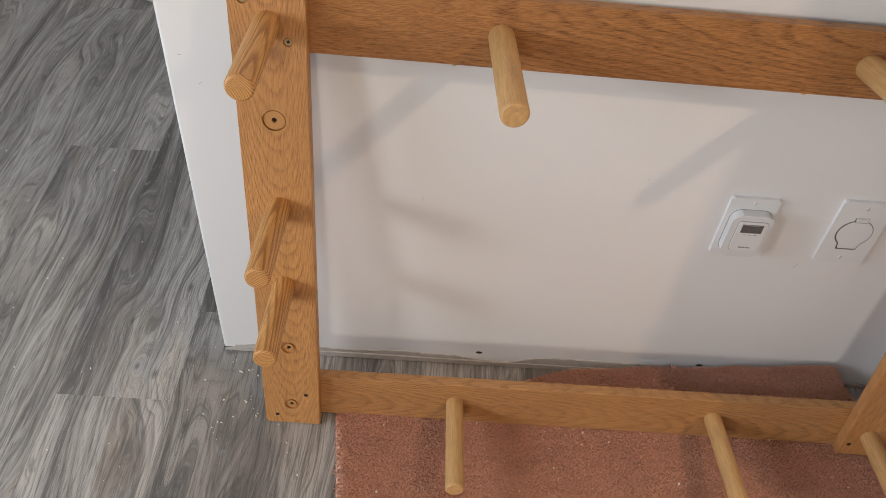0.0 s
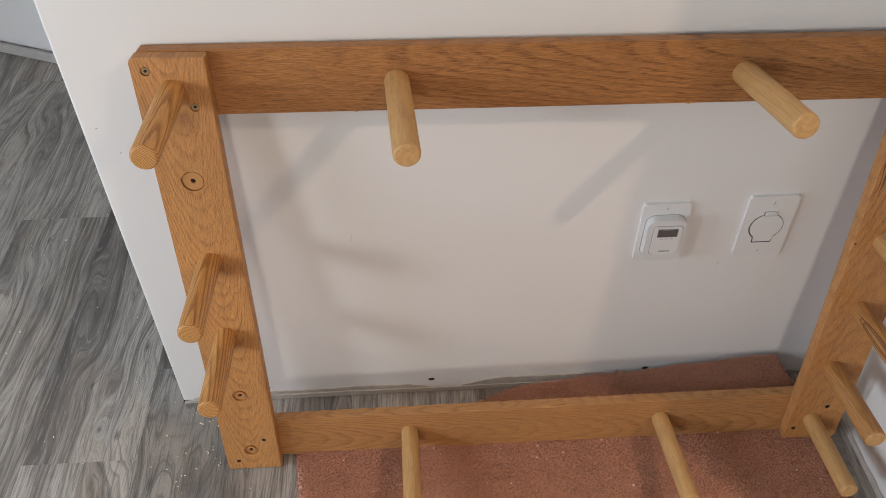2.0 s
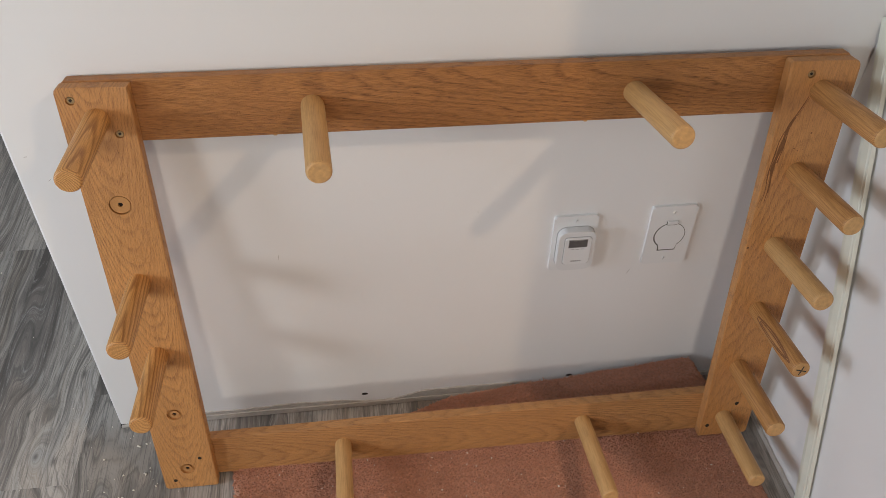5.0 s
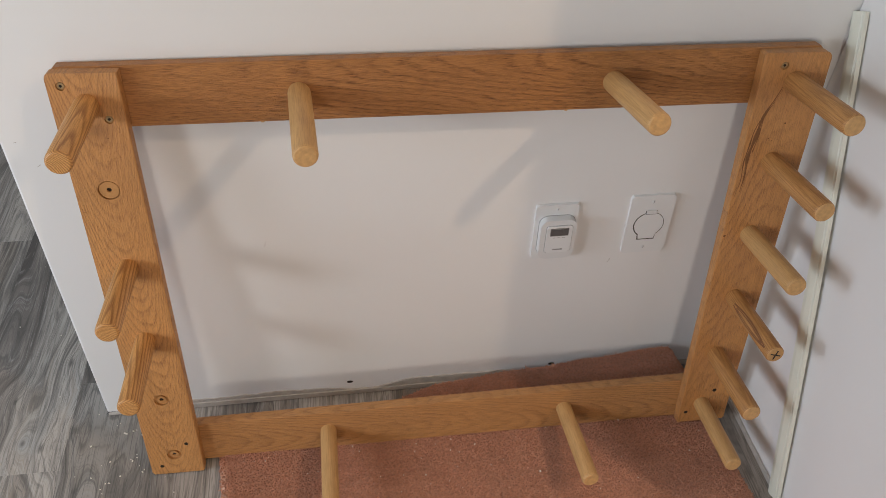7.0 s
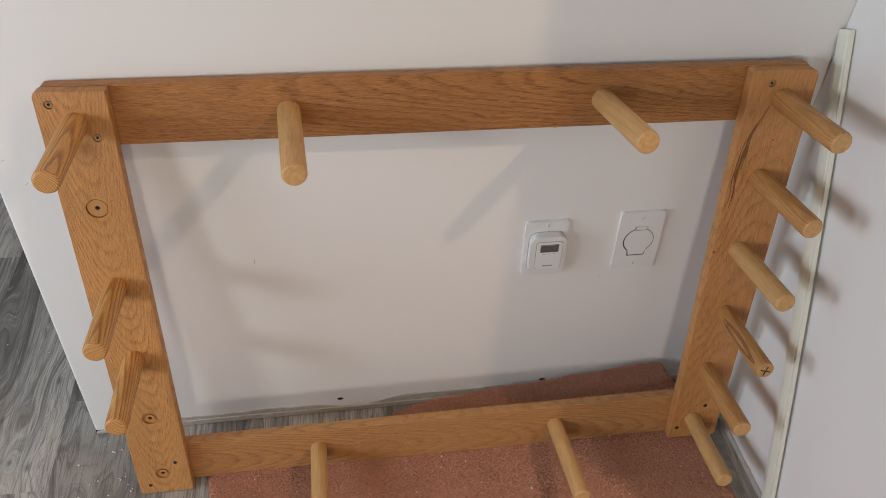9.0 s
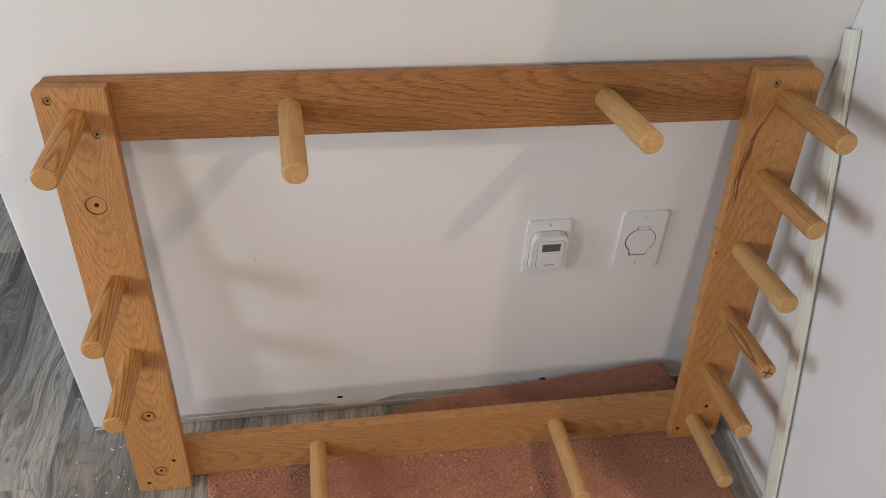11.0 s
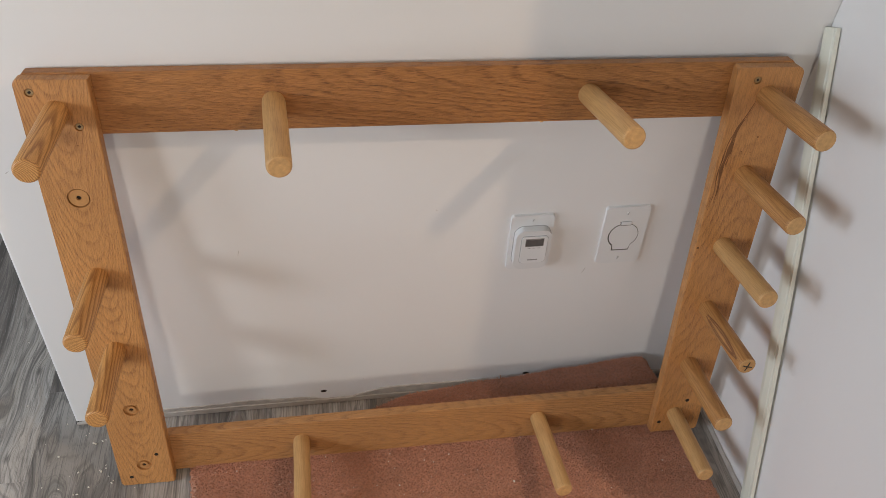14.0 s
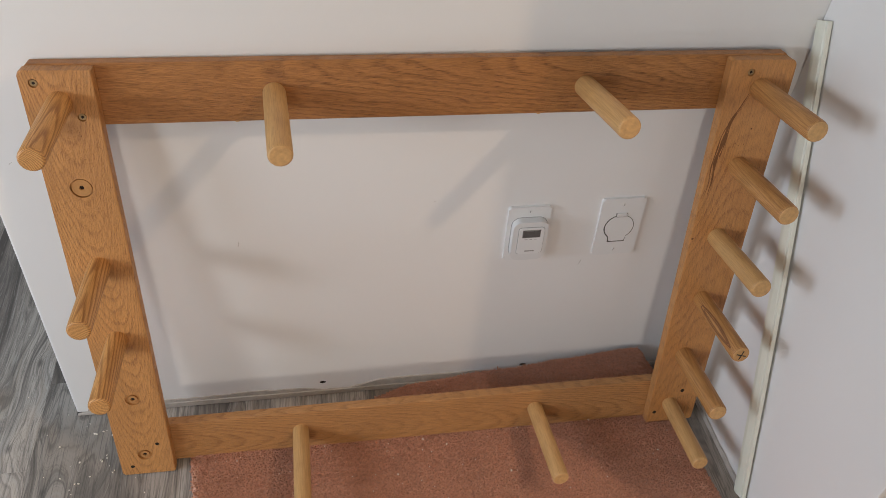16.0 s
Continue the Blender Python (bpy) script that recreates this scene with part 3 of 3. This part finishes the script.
def peg(base, tip, n0, mat, end, label, r=0.0155, n1=0.148):
    a, b = Vector((*base, n0)), Vector((*tip, n1))
    ln = (b - a).length
    prof = [(0, -0.006), (r * 0.97, -0.006), (r * 0.985, 0.0), (r, 0.004), (r, ln * 0.5), (r * 0.995, ln - 0.0045), (r * 0.975, ln - 0.0026), (r * 0.91, ln - 0.0009), (r * 0.80, ln), (0, ln + 0.0002)]
    bm = lathe(prof, 36)
    for f in bm.faces:
        if f.calc_center_median().z > ln - 0.0006:
            f.material_index = 1
    m = Matrix.Translation(a) @ (b - a).to_track_quat("Z", "Y").to_matrix().to_4x4()
    ob = part("peg", bm, [mat, end], rack, label, m=m)
    for p in ob.data.polygons:
        p.use_smooth = abs(p.normal.z) < 0.9
    return ob, ln


PINE, BIRCH, TAN = "pine peg with strong orange grain", "pale birch peg", "tan wooden peg"
peg((0.1415, 0.687), (0.1430, 0.6800), 0, M_PINE, M_PINE, PINE)
peg((0.1420, 0.436), (0.1436, 0.4340), 0, M_PINE, M_PINE, PINE)
peg((0.1420, 0.301), (0.1438, 0.3005), 0, M_PINE, M_PINE, PINE)
peg((0.4080, 0.684), (0.4178, 0.6730), -T, M_BIRCH, M_END, BIRCH)
peg((0.8390, 0.682), (0.8443, 0.6926), -T, M_BIRCH, M_END, BIRCH)
peg((1.0950, 0.679), (1.1007, 0.6780), 0, M_TAN, M_END, TAN)
peg((1.0905, 0.554), (1.0965, 0.5520), 0, M_TAN, M_END, TAN)
peg((1.0860, 0.427), (1.0890, 0.4284), 0, M_BIRCH, M_END, BIRCH)
marked, ln = peg((1.0870, 0.304), (1.0877, 0.3030), 0, M_TAN, M_ENDP, "darker peg with a black cross inked on its end", 0.0145)
peg((1.0800, 0.181), (1.0780, 0.1810), 0, M_TAN, M_END, TAN)
peg((1.0760, 0.064), (1.0730, 0.0640), 0, M_BIRCH, M_END, BIRCH, 0.0140)
peg((0.4035, 0.056), (0.4060, 0.0560), -T, M_BIRCH, M_END, BIRCH, 0.0140)
peg((0.8250, 0.062), (0.8290, 0.0600), -T, M_BIRCH, M_END, BIRCH, 0.0140)
for a in (38, -52):
    part("ink_cross", box((-0.0085, -0.0009, 0), (0.0085, 0.0009, 0.0005)), M_INK, marked, "black ink stroke", m=Matrix.Translation((0, 0, ln)) @ Matrix.Rotation(radians(a), 4, "Z"))
# dark grain flame along the marked peg: nested outlines of heartwood
M_HEART = dowel("dark_heartwood", (0.26, 0.105, 0.034), (0.13, 0.046, 0.016), 12, 0.8)
for reach, line_w in ((0.40, 0.075), (0.20, 0.055)):
    bm = bmesh.new()
    for sign in (-1, 1):
        prev = None
        for i in range(24):
            t = i / 23
            a = 2.1 + sign * (0.02 + reach * math.sin(math.pi * min(1, 0.04 + t * 0.98)) ** 0.8)
            z = 0.028 + (0.40 - reach) * 0.05 + (0.068 + 0.10 * reach) * t
            row = [bm.verts.new((0.01462 * math.cos(b), 0.01462 * math.sin(b), z)) for b in (a - line_w, a, a + line_w)]
            if prev:
                for j in range(2):
                    bm.faces.new((prev[j], prev[j + 1], row[j + 1], row[j]))
            prev = row
    bmesh.ops.recalc_face_normals(bm, faces=bm.faces)
    part("dark_flame", bm, M_HEART, marked, "dark heartwood flame")


# ---------------------------------------------------------------- wall plates
def wall_plate(name, x, z, label, category, w=0.0715, h=0.113):
    top = tagged(new(name), label, category)
    top.matrix_world = pose(x, 0.0, z, 90, 0, 0)
    part("plate", prism(round_rect(w, h, 0.004), 0.0, 0.0055, 0.003, 3), M_PLATE, top)
    return top


def plate_screw(top, x, y, z=0.0055):
    s = part("screw", lathe([(0, z + 0.0010), (0.0022, z + 0.0008), (0.0032, z), (0.0032, z - 0.002)], 20), M_PLATE2, top, "small painted screw", m=pose(x, y, 0))
    part("slot", box((-0.0024, -0.00035, z + 0.0003), (0.0024, 0.00035, z + 0.0012)), M_MARK, s, m=Matrix.Rotation(radians(75), 4, "Z"))


timer = wall_plate("wall_timer", 0.7990, 0.3775, "white wall timer switch with a small grey display", "timer switch")
plate_screw(timer, 0.0, 0.0475)
part("housing", prism(round_rect(0.0595, 0.081, 0.015, 10), 0.004, 0.019, 0.004, 6), M_PLATE2, timer, "rounded white housing", m=pose(0.0016, -0.0055, 0))
# Grey rings paint the shadow round the housing and the front cover.
part("seam", prism(round_rect(0.0615, 0.083, 0.016, 10), 0.0040, 0.00585), M_SEAM_SHADE, timer, "thin grey ring painted as the edge's shadow", m=pose(0.0016, -0.0055, 0))
part("seam", prism(round_rect(0.0448, 0.0575, 0.006, 8), 0.0160, 0.01925), M_SEAM_SHADE, timer, "thin grey ring painted as the edge's shadow", m=pose(0.0030, -0.0035, 0))
face = part("front_cover", prism(round_rect(0.0430, 0.0555, 0.005, 8), 0.0205, 0.0255, 0.0015, 4), M_PLATE, timer, "brighter front cover", m=pose(0.0030, -0.0035, -0.0048))
bm = prism([(-0.0145, -0.007), (0.0145, -0.007), (0.0145, 0.0075), (0.007, 0.0062), (0.0, 0.0058), (-0.007, 0.0062), (-0.0145, 0.0075)], 0.0256, 0.0259)
part("display", bm, M_LCD, face, "grey liquid crystal display", m=pose(0, 0.0155, 0))
part("bezel", prism([(-0.0155, -0.008), (0.0155, -0.008), (0.0155, 0.0085), (-0.0155, 0.0085)], 0.0252, 0.02565), M_MARK, face, m=pose(0, 0.0155, 0))
for i in range(5):
    part("print_bar", box((-0.0082 + i * 0.0034, -0.0225, 0.0254), (-0.0055 + i * 0.0034, -0.0200, 0.0257)), M_MARK, face, "tiny grey print")
for x in (-0.008, 0.0, 0.008):
    part("button_notch", box((x - 0.0022, 0.0035, 0.0254), (x + 0.0022, 0.0043, 0.0257)), M_MARK, face)
part("tab", box((-0.003, -0.0475, 0.005), (0.001, -0.0455, 0.008)), M_MARK, timer)

inlet = wall_plate("vacuum_inlet", 0.9590, 0.3800, "white wall vacuum inlet plate with a round flap", "wall inlet", 0.0755, 0.121)
plate_screw(inlet, 0.0, 0.0480)
plate_screw(inlet, -0.0005, -0.0490)


def flap_outline(grow):
    r = 0.0248 + grow
    pts = []
    a0, a1 = 70, 232
    for i in range(25):           # round the left side from the hinge down to the tab
        a = radians(a0 + 40 + (a1 - a0 - 40) * i / 24)
        pts.append((r * math.cos(a), r * math.sin(a)))
    pts += [(-0.0135 - grow, -0.0305 - grow), (0.0135 + grow, -0.0305 - grow)]
    for i in range(25):
        a = radians(-52 + 122 * i / 24)
        pts.append((r * math.cos(a), r * math.sin(a)))
    pts += [(0.0085 + grow, 0.0285 + grow), (-0.0085 - grow, 0.0285 + grow)]
    return pts


part("flap_groove", prism(flap_outline(0.0016), 0.0050, 0.00575), M_GROOVE, inlet, "dark gap round the flap")
part("flap", prism(flap_outline(0.0), 0.0045, 0.0060, 0.0003, 1), M_PLATE, inlet, "round hinged flap", m=pose(0.0005, 0.0004, 0))
part("hinge", box((-0.0085, 0.0245, 0.0060), (0.0085, 0.0315, 0.0085), 0.001, 2), M_PLATE2, inlet, "grey hinge", m=pose(0, 0, 0))
part("hinge_gap", box((-0.0085, 0.0232, 0.0055), (0.0085, 0.0244, 0.0074)), M_GROOVE, inlet)

# small nail hole and dents near the floor
for i, (x, z, r) in enumerate(((0.446, 0.034, 0.0042), (0.834, 0.036, 0.0045))):
    h = finish(lathe([(0, 0.0002), (r * 0.8, 0.0003), (r, 0.0001), (r, -0.001)], 14), "nail_hole", M_HOLE)
    h.matrix_world = pose(x, 0, z, 90, 0, 0) @ Matrix.Diagonal((1.4, 0.8, 1, 1))
    tagged(h, "ragged nail hole near the foot of the wall", "hole", kind="structure")


# ---------------------------------------------------------------- leaning trim strip
foot, head = Vector((WX - 0.0035, -0.3115, 0.001)), Vector((WX + WLEAN * 0.75 - 0.002, -0.0115, 0.746))
d = (head - foot)
length = d.length
prof = [(-0.0165, 0.0), (-0.0165, 0.0045), (-0.0155, 0.0055), (-0.006, 0.0068), (0.008, 0.0060), (0.0105, 0.0040), (0.0118, 0.0042), (0.0130, 0.0064), (0.0160, 0.0064), (0.0165, 0.0055), (0.0165, 0.0)]
bm = bmesh.new()
rows = []
for i in range(21):
    y = length * i / 20
    bow = math.sin(math.pi * i / 20)
    rows.append([bm.verts.new((0.93 * x + 0.008 * bow, y, z + 0.003 * bow)) for x, z in prof])
for a, b in zip(rows, rows[1:]):
    for j in range(len(prof)):
        k = (j + 1) % len(prof)
        bm.faces.new((a[j], a[k], b[k], b[j]))
bm.faces.new(rows[0][::-1])
bm.faces.new(rows[-1])
bmesh.ops.recalc_face_normals(bm, faces=bm.faces)
strip = finish(bm, "trim_strip", M_STRIP)
ay = d.normalized()
az = (Vector((-1, 0, 0)) + ay * ay.x).normalized()
ax = ay.cross(az)
strip.matrix_world = Matrix(((ax.x, ay.x, az.x, foot.x), (ax.y, ay.y, az.y, foot.y), (ax.z, ay.z, az.z, foot.z + 0.006), (0, 0, 0, 1)))
tagged(strip, "cream vinyl trim strip leaning against the white wing wall", "trim strip")


# ---------------------------------------------------------------- rug
def smooth(t):
    t = max(0.0, min(1.0, t))
    return t * t * (3 - 2 * t)


def along(x, table):
    for (x0, v0), (x1, v1) in zip(table, table[1:]):
        if x <= x1:
            return v0 + (v1 - v0) * smooth((x - x0) / (x1 - x0)) if x > x0 else v0
    return table[-1][1]


BACK = [(0.20, -0.112), (0.36, -0.088), (0.48, -0.056), (0.64, -0.024), (0.76, -0.016), (1.15, -0.016)]
LIFT = [(0.34, 0.0), (0.48, 0.007), (0.66, 0.024), (0.80, 0.032), (0.90, 0.046), (1.05, 0.061), (1.15, 0.061)]
RUG_FRONT = -0.78


def rug_point(s, t):
    """s across from the passage side, t from the front hem to the wall."""
    x = 0.21 + 0.905 * s
    yb = along(x, BACK)
    y = RUG_FRONT + (yb - RUG_FRONT) * (1 - (1 - t) ** 1.5)
    left = 0.211 + 0.115 * max(0.0, -0.131 - y) * (1.0 if y > -0.4 else 0.4) if y > -0.5 else 0.235
    right = 1.112 + 0.12 * max(0.0, min(0.15, -0.219 - y)) - 0.030 * smooth((y + 0.13) / 0.12)
    x = left + (right - left) * s
    rise = along(x, LIFT) * smooth((y + 0.125) / max(0.02, yb + 0.125))
    z = 0.0115 + rise + 0.0012 * noise.noise(Vector((x * 9, y * 9, 0)))
    edge = min(s, 1 - s) * 0.9
    z -= 0.006 * (1 - smooth(edge / 0.012))
    drop = smooth((x - (right - 0.03)) / 0.03) * smooth((y + 0.1) / 0.08)
    z -= drop * rise * 0.55
    return Vector((x, y, z))


NS, NT = 150, 120
bm = bmesh.new()
grid = [[bm.verts.new(rug_point(i / NS, j / NT)) for j in range(NT + 1)] for i in range(NS + 1)]
for i in range(NS):
    for j in range(NT):
        f = bm.faces.new((grid[i][j], grid[i + 1][j], grid[i + 1][j + 1], grid[i][j + 1]))
        f.material_index = 1 if i < 2 else 0
rim = [grid[i][0] for i in range(NS + 1)] + [grid[NS][j] for j in range(1, NT + 1)] + [grid[i][NT] for i in range(NS - 1, -1, -1)] + [grid[0][j] for j in range(NT - 1, 0, -1)]
under = [bm.verts.new((v.co.x, v.co.y, max(0.0006, v.co.z - 0.0105))) for v in rim]
for i in range(len(rim)):
    k = (i + 1) % len(rim)
    f = bm.faces.new((rim[i], under[i], under[k], rim[k]))
    f.material_index = 1
rug = tagged(new("rug"), "worn rust-pink cut-pile rug, its far edge curled up the wall", "rug")
part("rug_base", bm, [M_RUG, M_BACKING], rug, smooth=True)

# cut pile: short leaning tufts over the stretch in view
nrng = np.random.default_rng(5)
verts, faces = [], []
count = 0
for _ in range(170000):
    s, t = nrng.random(), 1 - nrng.random() * 0.62
    p = rug_point(s, t)
    if p.y < -0.40:
        continue
    steep = rug_point(s, min(1, t + 0.01)) - p
    nrm = Vector((0, -steep.z, max(0.0005, steep.y))).normalized()
    h = 0.0010 + 0.0014 * nrng.random()
    a = nrng.random() * math.pi
    w = 0.0010 + 0.0006 * nrng.random()
    lean = Vector((nrng.normal() * 0.0022, nrng.normal() * 0.0022 - 0.0004, 0))
    side = Vector((math.cos(a) * w, math.sin(a) * w, 0))
    tip = p + nrm * h + lean
    verts += [p - side - nrm * 0.001, p + side - nrm * 0.001, tip + side * 0.6, tip - side * 0.6]
    faces.append((count, count + 1, count + 2, count + 3))
    count += 4
me = bpy.data.meshes.new("pile")
me.from_pydata([tuple(v) for v in verts], [], faces)
me.materials.append(M_RUG)
pile = new("carpet_pile", me)
pile.parent = rug
tagged(pile, "short cut pile", kind="stuff")


# ---------------------------------------------------------------- crumbs and dust on rug and floor
crng = random.Random(11)


def crumbs(name, spots, label):
    bm = bmesh.new()
    for x, y, z, r in spots:
        m = Matrix.Translation((x, y, z + r * 0.5)) @ Euler((crng.random() * 6, crng.random() * 6, crng.random() * 6)).to_matrix().to_4x4() @ Matrix.Diagonal((r, r * crng.uniform(0.5, 1), r * crng.uniform(0.35, 0.8), 1))
        bmesh.ops.create_icosphere(bm, subdivisions=1, radius=1.0, matrix=m)
    return tagged(finish(bm, name, M_CRUMB), label, "crumbs", kind="stuff")


spots = []
for _ in range(150):
    s, t = crng.random(), 1 - crng.random() * 0.5
    p = rug_point(s, t)
    if -0.40 < p.y < -0.13:
        spots.append((p.x, p.y, p.z + 0.0030, crng.choice((0.0009, 0.0012, 0.0016, 0.0025))))
crumbs("rug_crumbs", spots, "pale wood crumbs scattered in the rug pile")
spots = [(crng.uniform(-0.6, 0.22), crng.uniform(-0.45, 0.5), 0.0, crng.choice((0.0009, 0.0012, 0.0016, 0.0022))) for _ in range(90)]
spots += [(crng.gauss(0.05, 0.06), crng.gauss(-0.10, 0.07), 0.0, crng.choice((0.0012, 0.0016, 0.0024))) for _ in range(45)]
spots = [q for q in spots if not (q[0] > -0.005 and q[1] > -0.006)]
crumbs("floor_crumbs", spots, "pale wood crumbs scattered on the grey floor")


# ---------------------------------------------------------------- ceiling lamps
def ceiling_lamp(p):
    top = tagged(new("ceiling_lamp"), "round opal ceiling lamp, lit", "ceiling lamp")
    top.location = (p[0], p[1], H)
    part("canopy", lathe([(0, 0), (0.075, 0), (0.075, -0.012), (0.06, -0.02), (0.0, -0.02)], 32), M_METAL, top, smooth=False)
    part("shade", lathe([(0.06, -0.02), (0.13, -0.05), (0.15, -0.08), (0.13, -0.11), (0.08, -0.125), (0.0, -0.13)], 32), M_GLOBE, top, "glowing opal glass bowl", True)


ceiling_lamp(LAMP_A)


# ---------------------------------------------------------------- floor planks
floor = structure(finish(box((-3.75, -4.35, -0.06), (3.75, 2.75, -0.0075)), "floor", M_SUB), "grey wood-look plank floor", "floor")
PW, PL = 0.192, 1.22


def plank_mesh(ln, mat, w=PW):
    g, c, t = 0.00004, 0.00035, 0.007
    bm = bmesh.new()
    a = [(g, g), (w - g, g), (w - g, ln - g), (g, ln - g)]
    q = [(g + c, g + c), (w - g - c, g + c), (w - g - c, ln - g - c), (g + c, ln - g - c)]
    low = [bm.verts.new((x, y, -t)) for x, y in a]
    mid = [bm.verts.new((x, y, -0.0003)) for x, y in a]
    top = [bm.verts.new((x, y, 0.0)) for x, y in q]
    for u, v in ((low, mid), (mid, top)):
        for i in range(4):
            k = (i + 1) % 4
            bm.faces.new((u[i], u[k], v[k], v[i]))
    bm.faces.new(top)
    me = bpy.data.meshes.new("plank")
    bm.normal_update()
    bm.to_mesh(me)
    bm.free()
    me.materials.append(mat)
    return me


full = {m: plank_mesh(PL, m) for m in (M_PLANK, M_PLANK_DARK)}
DARK_ROWS = {(0, 1), (2, -1), (2, 0)}    # (row, nth plank from the wall line)
prng = random.Random(3)
STARTS = {-2: 0.2, -1: 1.10, 0: 0.522, 1: -0.112, 2: 0.08, 3: 0.05, 4: 0.06, 5: 0.04, 6: 0.05, 7: 0.06, 8: 0.04}
for row in range(-7, 22):
    x = -0.447 + PW * row
    start = STARTS.get(row, prng.uniform(0, PL))
    y = start - PL * math.ceil((start + 4.2) / PL)
    end = 0.05 if x > 1.2 else 0.4345 + (1.30 - x) * 0.422
    while y < end:
        y0, y1 = max(y, -4.22), min(y + PL, end)
        if y1 - y0 > 0.02:
            mat = M_PLANK_DARK if (row, math.floor(y / PL + 0.5)) in DARK_ROWS else M_PLANK
            ob = new("plank", full[mat] if y1 - y0 > PL - 1e-4 else plank_mesh(y1 - y0, mat))
            ob.parent = floor
            ob.location = (x, y0, 0)
        y += PL
